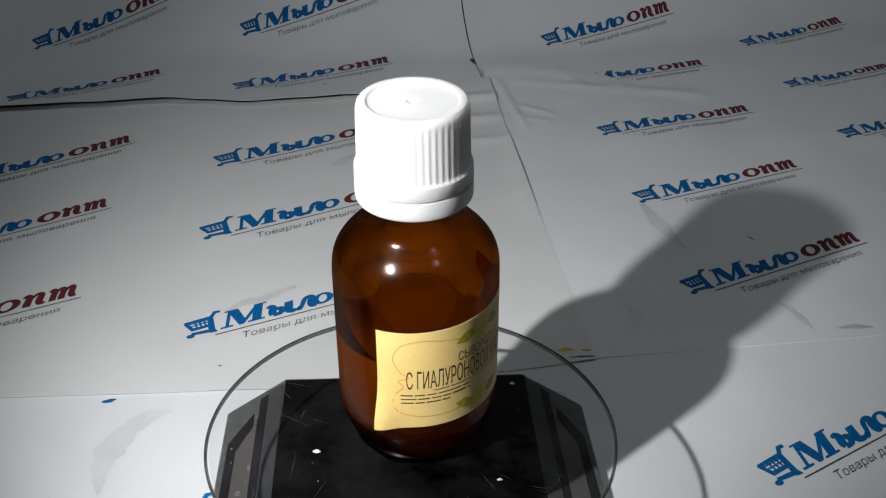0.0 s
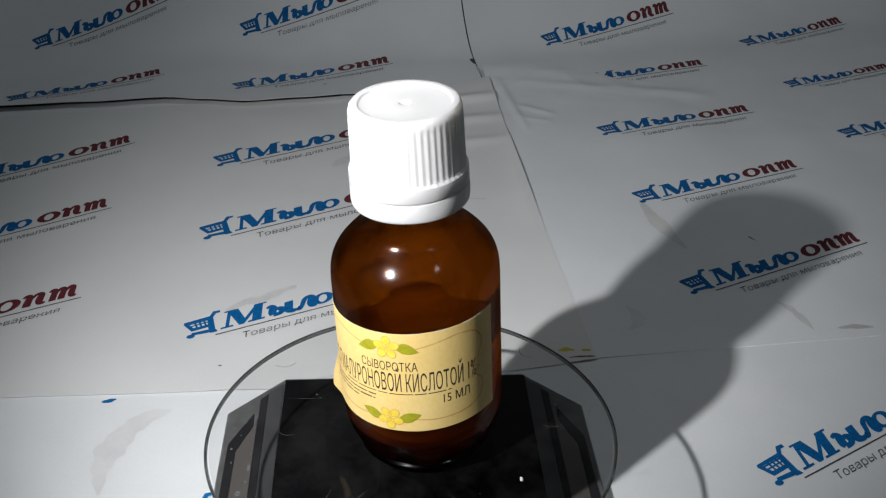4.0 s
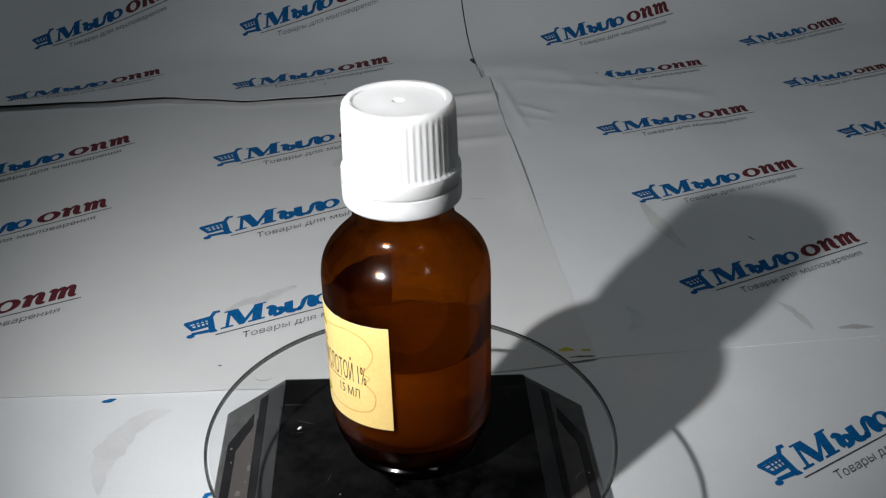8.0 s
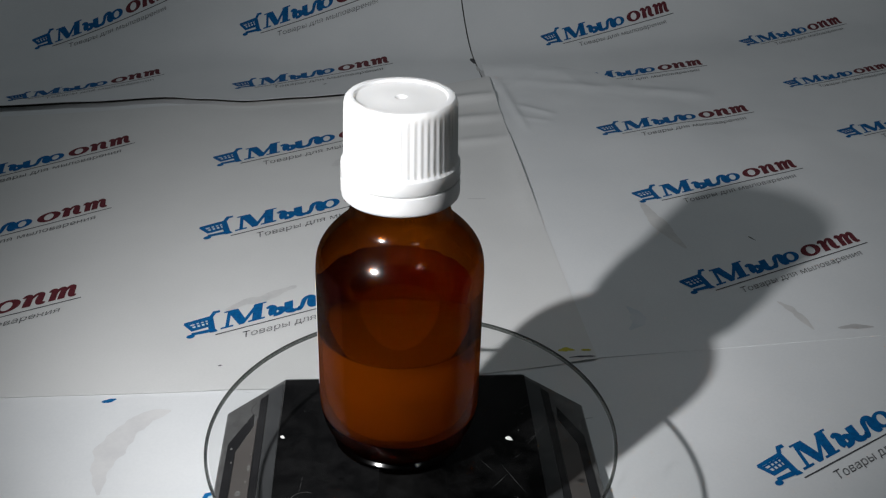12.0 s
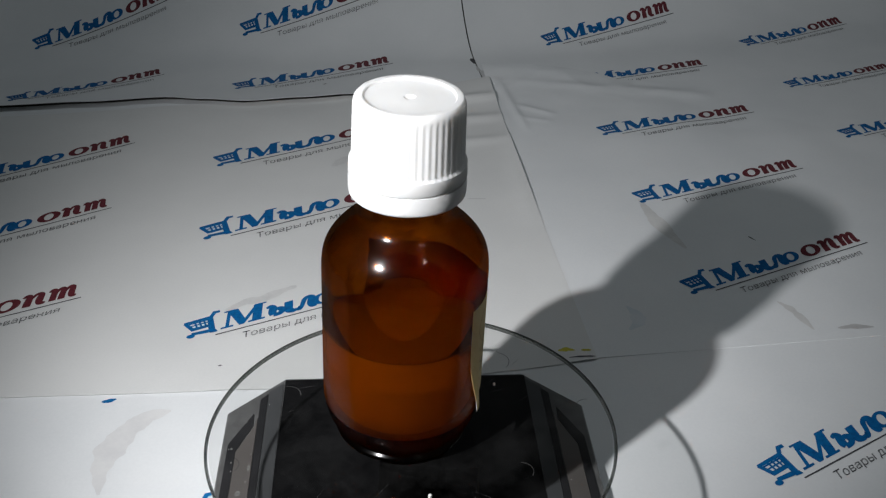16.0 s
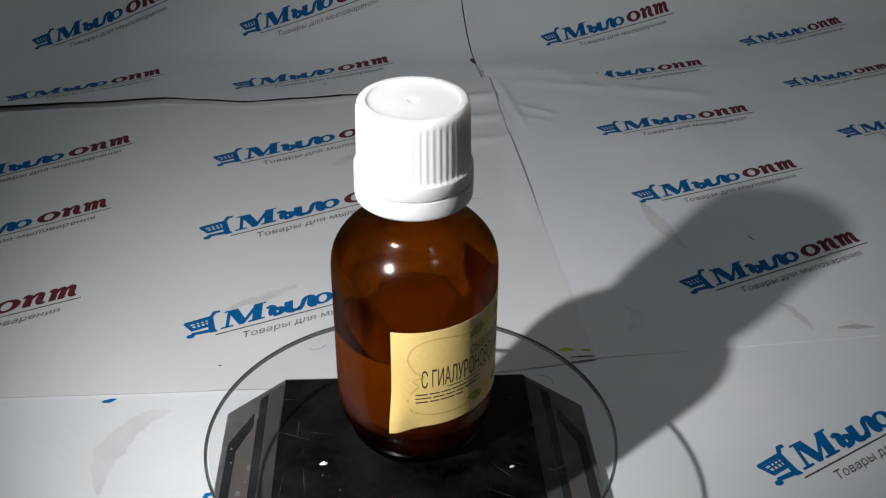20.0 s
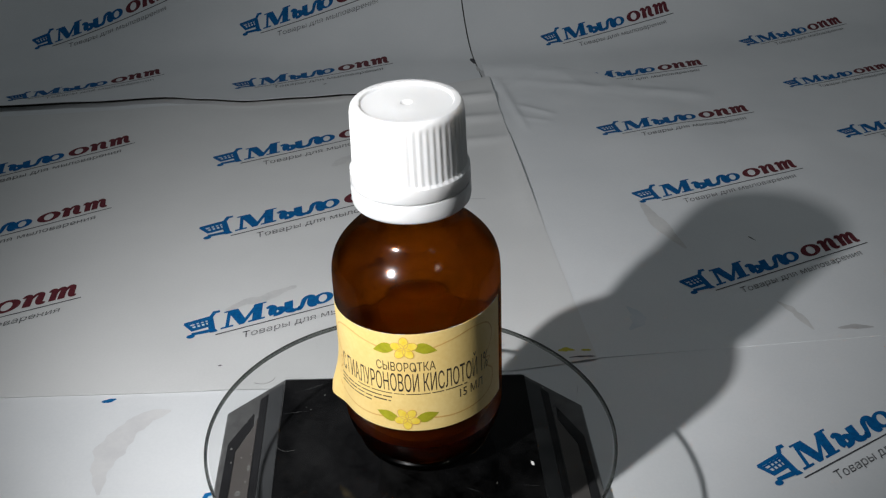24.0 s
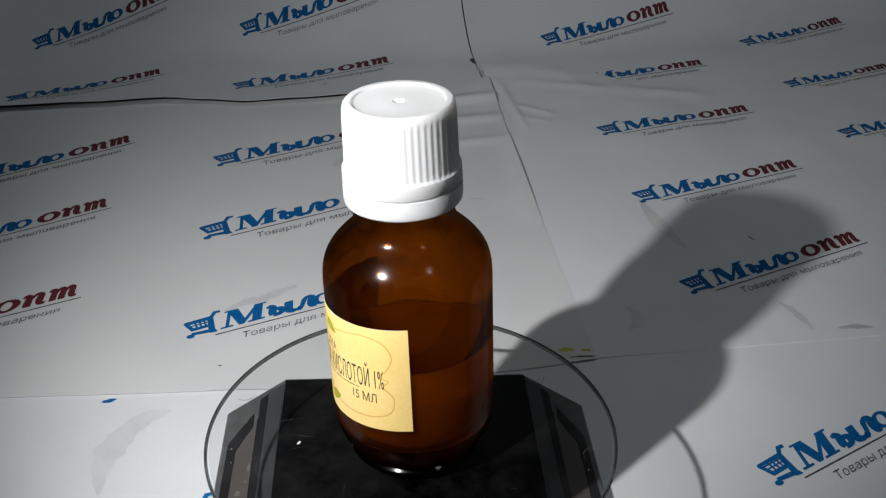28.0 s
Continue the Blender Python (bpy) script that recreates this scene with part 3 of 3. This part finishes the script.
# ---------------------------------------------------------------- turntable
def octagon(wx, wy, cut):
    return [(-wx + cut, -wy), (wx - cut, -wy), (wx, -wy + cut), (wx, wy - cut), (wx - cut, wy), (-wx + cut, wy), (-wx, wy - cut), (-wx, -wy + cut)]


def turntable():
    base = tagged(new("turntable"), "black solar turntable with a round clear glass plate", "turntable")
    oct_at = lambda wx, wy, cut: [(x - 0.06 - 0.02 * y, y + 0.45) for x, y in octagon(wx, wy, cut)]
    fix(mesh_ob("base_housing", *prism(oct_at(4.04, 4.52, 1.22), -0.03, 0.36, 0.05), BEZEL, base, False, "grey plastic housing"), 30)
    fix(mesh_ob("solar_panel", *prism([(-2.84, -3.9), (2.80, -3.9), (2.70, 4.86), (-2.95, 4.86)], 0.36, 0.395, 0.01), PANEL, base, False, "glossy black panel"), 30)
    pieces = (("contact_strip", STRIP, [(2.83, -3.0), (3.15, -3.0), (3.15, 4.42), (2.83, 4.74)]),
              ("divider", BODY, [(3.165, -3.0), (3.295, -3.0), (3.325, 4.16), (3.165, 4.36)]),
              ("panel_frame", BODY, [(3.72, -3.0), (3.90, -3.0), (3.90, 2.62), (3.43, 3.66), (3.41, 3.23), (3.72, 2.40)]),
              ("cell", BROWN, [(3.305, -3.0), (3.71, -3.0), (3.71, 2.36), (3.40, 3.18), (3.335, 3.5)]))
    for side in (-1, 1):
        for nm, mat, outline in pieces:
            rim = [(side * u - 0.06 - 0.02 * (y - 0.45), y) for u, y in outline]
            fix(mesh_ob(nm, *prism(rim if side > 0 else rim[::-1], 0.36, 0.39, 0.008), mat, base), 30)
    rng = random.Random(12)
    for x, y, wide, tall in ((-3.46, 1.84, 0.045, 0.13), (-3.90, 2.46, 0.035, 0.05), (-3.60, 1.08, 0.07, 0.11), (-3.46, 2.27, 0.03, 0.04), (-3.68, 3.33, 0.03, 0.03), (-3.48, 1.42, 0.025, 0.05), (-3.86, 2.02, 0.02, 0.04)):
        rim = [(x + wide * rng.uniform(0.4, 1.1) * math.cos(t), y + tall * rng.uniform(0.4, 1.1) * math.sin(t)) for t in (2 * math.pi * k / 9 for k in range(9))]
        fix(mesh_ob("chipped_paint", *prism(rim, 0.36, 0.398, 0.004), CHIP, base, False, "pale chipped patch"), 30)
    fix(mesh_ob("pedestal", *revolve([(0.39, 0), (0.39, 1.15), (0.6, 1.1), (0.9, 0.7), (2.4, 0.6), (2.66, 0.75), (2.66, 0)], 40), MATTE, base), 40)
    return base


def glass_disc(base):
    """The plate that turns: clear faces, a dark ground edge, flecks and scratches on it."""
    radius, low = 3.80, DISC_TOP - 0.22
    disc = fix(mesh_ob("glass_plate", *revolve([(low, 0), (low, radius - 0.09), (DISC_TOP, radius - 0.09), (DISC_TOP, 0)], 128), PLATE, base, False, "clear scratched glass plate"), 30)
    tube = [(DISC_TOP - 0.055 + 0.05 * math.copysign(abs(math.sin(t)) ** 0.6, math.sin(t)), radius - 0.030 + 0.029 * math.cos(t)) for t in (2 * math.pi * k / 20 for k in range(21))]
    fix(mesh_ob("plate_rim", *revolve(tube, 192), RIM, disc, False, "dark rounded glass edge"), 80)
    disc.data.materials.append(UNDERSIDE)
    for poly in disc.data.polygons:
        poly.material_index = 0 if poly.normal.z > 0.5 else 1
    rng = random.Random(4)
    spots = [(2.373, 0.577, 0.05), (1.816, -2.824, 0.06), (2.081, -0.752, 0.045)]
    spots += [(rng.uniform(1.7, 3.5), rng.uniform(-3.1, 3.1), rng.uniform(0.007, 0.015)) for _ in range(9)]
    for r, a, size in spots:
        x, y = r * math.cos(a), r * math.sin(a)
        v, f = [], []
        n = 6
        for k in range(n):
            t = 2 * math.pi * k / n
            q = size * rng.uniform(0.5, 1.1)
            v += [(x + q * 1.3 * math.cos(t), y + q * 0.8 * math.sin(t), DISC_TOP + 0.002), (x + q * 0.7 * math.cos(t), y + q * 0.5 * math.sin(t), DISC_TOP + size * 0.6)]
        f = [(2 * k, 2 * ((k + 1) % n), 2 * ((k + 1) % n) + 1, 2 * k + 1) for k in range(n)] + [tuple(2 * k + 1 for k in range(n))]
        mesh_ob("fleck", v, f, FLECK, disc)
    verts, faces = [], []
    for ca, cr, count, spread in ((-2.6, 2.4, 6, 0.5), (2.5, 2.5, 8, 0.5), (1.3, 2.6, 6, 0.6), (-0.9, 2.4, 5, 0.6), (0.1, 3.0, 5, 0.5), (3.1, 2.9, 5, 0.5)):
        head = rng.uniform(0, 3.14)
        for _ in range(count):
            x = cr * math.cos(ca) + rng.gauss(0, spread)
            y = cr * math.sin(ca) + rng.gauss(0, spread)
            if math.hypot(x, y) > 3.5:
                continue
            t, d, w = head + rng.gauss(0, 0.25), rng.uniform(0.08, 0.30) + (0.25 if rng.random() < 0.2 else 0), rng.uniform(0.002, 0.004)
            k = len(verts)
            ux, uy = math.cos(t), math.sin(t)
            verts += [(x - ux * d, y - uy * d, DISC_TOP + 0.003), (x + uy * w, y - ux * w, DISC_TOP + 0.003), (x + ux * d, y + uy * d, DISC_TOP + 0.003), (x - uy * w, y + ux * w, DISC_TOP + 0.003)]
            faces.append((k, k + 1, k + 2, k + 3))
    for r, a, heading, size in ((2.9, -0.6, 0.4, 0.30), (3.1, 0.3, 2.2, 0.22), (2.6, 1.2, 1.1, 0.26), (3.2, 2.0, 0.2, 0.20), (2.8, 2.7, 2.8, 0.28), (3.2, -2.6, 1.4, 0.24), (2.4, -1.9, 0.6, 0.22), (3.3, -1.2, 2.5, 0.18)):
        x, y = r * math.cos(a), r * math.sin(a)
        line = [(x + size * t * math.cos(heading + 0.5 * t), y + size * t * math.sin(heading + 0.5 * t)) for t in (-1 + 2 * k / 10 for k in range(11))]
        flat, hair_faces = strip_shape(line, 0.011)
        mesh_ob("fibre", [(u, v, DISC_TOP + 0.005) for u, v in flat], hair_faces, FIBRE, disc, False, "short grey lint fibre")
    tagged(mesh_ob("scratch", verts, faces, SCRATCH, disc, False, "fine pale scratches in the glass"), kind="stuff")
    return disc


# ---------------------------------------------------------------- bottle
R = 1.425
def eased(points, steps=4):
    """A smooth line through profile points."""
    out = []
    for k in range(len(points) - 1):
        a, b, c, d = (Vector(points[max(0, min(len(points) - 1, k + n))]) for n in (-1, 0, 1, 2))
        for i in range(steps):
            t = i / steps
            q = 0.5 * (2 * b + (c - a) * t + (2 * a - 5 * b + 4 * c - d) * t * t + (3 * b - a - 3 * c + d) * t ** 3)
            out.append((q.x, q.y))
    return out + [points[-1]]


SHOULDER = [(3.45, R), (3.60, 1.418), (3.75, 1.398), (3.90, 1.350), (4.05, 1.262), (4.20, 1.135), (4.32, 1.010), (4.42, 0.915), (4.53, 0.855), (4.66, 0.825), (4.80, 0.82)]
BODY_PROFILE = [(0.10, 0.0), (0.06, 0.7), (0.0, 0.98)] + eased([(0.0, 1.06), (0.02, 1.15), (0.06, 1.20), (0.10, 1.195), (0.14, 1.155), (0.17, 1.13), (0.21, 1.155), (0.28, 1.225), (0.40, 1.315), (0.58, 1.375), (0.80, 1.412), (1.05, R)]) + [(1.5, R), (2.8, R)] + eased(SHOULDER) + [(6.0, 0.82), (6.1, 0.78), (6.1, 0.60)]
LEVEL = 2.36
CAVITY = [(LEVEL, 0.0), (LEVEL, 1.37), (LEVEL + 0.03, 1.385), (3.3, 1.385), (3.5, 1.375), (3.65, 1.345), (3.82, 1.275), (4.0, 1.165), (4.15, 1.03), (4.28, 0.88), (4.40, 0.77), (4.56, 0.69), (4.78, 0.66), (5.0, 0.60), (6.1, 0.60)]
LABEL_LEFT, LABEL_RIGHT = -2.065, 0.650


def label_top(a):
    return 3.07 + 0.16 * (a - LABEL_LEFT) / (LABEL_RIGHT - LABEL_LEFT)


def on_label(u, v, lift=0.0):
    """u: centimetres along the label from its left edge, v: centimetres above its lower edge."""
    a = LABEL_LEFT + u / R
    rr = R + 0.006 + lift
    peel = 0.20 * math.exp(-((u / 0.28) ** 2)) * math.exp(-((v / 0.55) ** 2))
    rr += peel
    return rr * math.cos(a), rr * math.sin(a), label_top(a) - 2.0 + v


def label_part(name, shape, mat, parent, lift, label=""):
    verts = [on_label(u, v, lift + 0.0002 * (k % 7)) for (u, v), k in zip(shape[0], islands(shape))]
    return mesh_ob(name, verts, shape[1], mat, parent, False, label)


def serum_bottle():
    bottle = tagged(new("serum_bottle"), "amber glass bottle with white screw cap and cream label", "bottle")
    glass = fix(mesh_ob("glass_body", *revolve(BODY_PROFILE + CAVITY[::-1], 128), AMBER, bottle, False, "shiny amber brown glass"), 60)
    glass.data.materials.append(INNER)
    for poly in glass.data.polygons:
        c = poly.center / CM
        inward = poly.normal.x * c.x + poly.normal.y * c.y < -0.05
        if inward or (abs(c.z - LEVEL) < 0.02 and math.hypot(c.x, c.y) < 1.38):
            poly.material_index = 1
    liquid = [(0.72, 0.0), (0.62, 0.6), (0.58, 0.9), (0.62, 1.1), (0.74, 1.22), (0.95, 1.30), (1.2, 1.335), (1.5, 1.345), (LEVEL - 0.012, 1.345), (LEVEL - 0.012, 0.0)]
    fix(mesh_ob("serum", *revolve(liquid, 96), LIQUID, bottle, False, "liquid filling the lower part"), 40)

    floor_glass = [(0.03, 0.0), (0.03, 1.02), (0.10, 1.08), (0.20, 1.16), (0.38, 1.26), (0.52, 1.29), (0.60, 1.22), (0.53, 1.05), (0.50, 0.85), (0.54, 0.5), (0.60, 0.0)]
    fix(mesh_ob("thick_base", *revolve(floor_glass, 96), THICK, bottle, False, "thick dark amber glass base"), 40)

    # cap: ribbed skirt, plain shoulder, tamper ring below
    ribs = 52
    n = ribs * 8

    def rib(i, k):
        return (0.014 * (0.5 + 0.5 * math.cos(2 * math.pi * k / 8)) - 0.014) if 4 <= i <= 7 else 0.0
    prof = [(5.28, 0.84), (5.28, 0.955), (5.31, 0.968), (5.52, 0.958), (5.56, 0.925), (5.62, 0.918), (6.38, 0.900), (6.42, 0.897), (6.48, 0.895), (6.56, 0.875), (6.60, 0.84),
            (6.605, 0.80), (6.60, 0.74), (6.565, 0.72), (6.56, 0.70), (6.57, 0.30), (6.57, 0.10), (6.53, 0.05), (6.52, 0.0)]
    cap = fix(mesh_ob("screw_cap", *revolve([(z - 0.05, r) for z, r in prof], n, rib), PLASTIC, bottle, False, "white ribbed plastic screw cap"), 35)
    fix(mesh_ob("tamper_ring", *revolve([(z - 0.05, r) for z, r in ((4.95, 0.84), (4.93, 0.93), (4.96, 0.960), (5.02, 0.968), (5.20, 0.968), (5.25, 0.960), (5.265, 0.94), (5.265, 0.84), (4.95, 0.84))], 96), PLASTIC, cap), 35)

    # label
    wide, tall = (LABEL_RIGHT - LABEL_LEFT) * R, 2.0
    nu, nv = 48, 10
    grid = [(wide * i / nu, tall * j / nv) for j in range(nv + 1) for i in range(nu + 1)]
    verts = [on_label(u, v) for u, v in grid] + [on_label(u, v, -0.005) for u, v in grid]
    k0, w, faces = len(grid), nu + 1, []
    for j in range(nv):
        for i in range(nu):
            a = j * w + i
            faces += [(a, a + 1, a + w + 1, a + w), (k0 + a, k0 + a + w, k0 + a + w + 1, k0 + a + 1)]
    loop = list(range(w)) + [j * w + nu for j in range(1, nv + 1)] + [nv * w + i for i in range(nu - 1, -1, -1)] + [j * w for j in range(nv - 1, 0, -1)]
    faces += [(loop[(k + 1) % len(loop)], a, k0 + a, k0 + loop[(k + 1) % len(loop)]) for k, a in enumerate(loop)]
    label = fix(mesh_ob("paper_label", verts, faces, CREAM, bottle, False, "cream yellow paper label with lifted corner"), 50)
    label.data.materials.append(PAPER)
    for poly in label.data.polygons:
        c = poly.center
        if poly.normal.x * c.x + poly.normal.y * c.y < 0:
            poly.material_index = 1
    label_part("title", moved(fit_width(text_shapes("СЫВОРОТКА", 0.18, bold=0.042), 1.00), 1.40, 1.26), LABEL_INK, label, 0.0014)
    label_part("title", moved(fit_width(text_shapes("С ГИАЛУРОНОВОЙ КИСЛОТОЙ 1%", 0.37, bold=0.044), 2.93), 0.50, 0.84), LABEL_INK, label, 0.0014)
    label_part("volume", moved(fit_width(text_shapes("15 МЛ", 0.18, bold=0.035), 0.48), 2.80, 0.54), LABEL_INK, label, 0.0014)
    rng = random.Random(8)
    for left_end, right_end, v, thick in ((0.40, 1.64, 0.70, 0.024), (0.40, 1.62, 0.62, 0.024), (0.40, 1.24, 0.54, 0.024), (0.95, 2.95, 0.785, 0.016)):
        u, words = left_end, []
        while u < right_end:
            w = min(rng.uniform(0.14, 0.42), right_end - u)
            words.append(strip_shape([(u + w * i / 4, v) for i in range(5)], thick * rng.uniform(0.8, 1.1)))
            u += w + 0.03
        label_part("small_print", merged(*words), LABEL_INK, label, 0.0014)

    def leaf_line(x, y, side, up):
        """A pointed leaf from the blossom outwards, drooping a little."""
        pts = []
        for k in range(18):
            t = k / 9 if k <= 9 else (18 - k) / 9
            w = 0.115 * math.sin(math.pi * t ** 0.85) * (1 if k <= 9 else -0.85)
            pts.append((x + side * 0.40 * t, y - up * 0.09 * t * t + w))
        return pts if side > 0 else pts[::-1]

    def flower(cx, cy, up):
        leaf = [leaf_line(cx - 0.14, cy, -1, up), leaf_line(cx + 0.14, cy, 1, up)]
        label_part("leaf", fans(leaf[0]), LEAF, label, 0.0020, "green printed leaf")
        label_part("leaf", fans(leaf[1]), LEAF, label, 0.0020, "green printed leaf")
        petals = [oval(cx + 0.115 * math.cos(t), cy + 0.115 * math.sin(t), 0.115, 0.078, t, 14) for t in (math.pi / 2 * up + 2 * math.pi * k / 5 for k in range(5))]
        head = label_part("blossom", fans(*petals), PETAL, label, 0.0036, "pale yellow printed blossom")
        label_part("petal_outline", merged(*[strip_shape(p, 0.010, True) for p in petals]), OCHRE, head, 0.0052)
    flower(1.90, 1.72, 1)
    flower(1.88, 0.26, -1)
    half = [(2.30, 1.68), (2.70, 1.77), (3.10, 1.83), (3.44, 1.73), (3.58, 1.46), (3.46, 1.19), (3.32, 1.08), (3.50, 1.00), (3.41, 0.88), (3.58, 0.67), (3.52, 0.38), (3.22, 0.25), (2.72, 0.22), (2.30, 0.26)]
    for side in (1, -1):
        line = [(1.93 + side * (u - 1.93), v) for u, v in eased(half, 6)]
        label_part("scroll_line", strip_shape(line, 0.024), OCHRE, label, 0.0010, "thin ochre scroll line")
    return bottle


stand = turntable()
plate = glass_disc(stand)
bottle = serum_bottle()


def motions():
    """The plate turns clockwise seen from above and carries the bottle, which stands off centre and leans."""
    ex, ey = 0.2627 * math.cos(1.0089), 0.2627 * math.sin(1.0089)
    lean = Matrix.Translation(Vector((ex, ey, DISC_TOP + 0.052)) * CM) @ Vector((-0.0049, -0.0422, 1.0)).to_track_quat("Z", "Y").to_matrix().to_4x4()
    # keep the label's heading: undo the turn that the tracking adds
    x_axis = lean.to_3x3() @ Vector((1, 0, 0))
    lean = lean @ Matrix.Rotation(-math.atan2(x_axis.y, x_axis.x), 4, "Z")
    times = [float(k) for k in range(29)]
    walk(plate, [(t, Matrix.Rotation(-2 * math.pi * t / PERIOD, 4, "Z")) for t in times])
    walk(bottle, [(t, Matrix.Rotation(-2 * math.pi * t / PERIOD, 4, "Z") @ lean) for t in times])


motions()
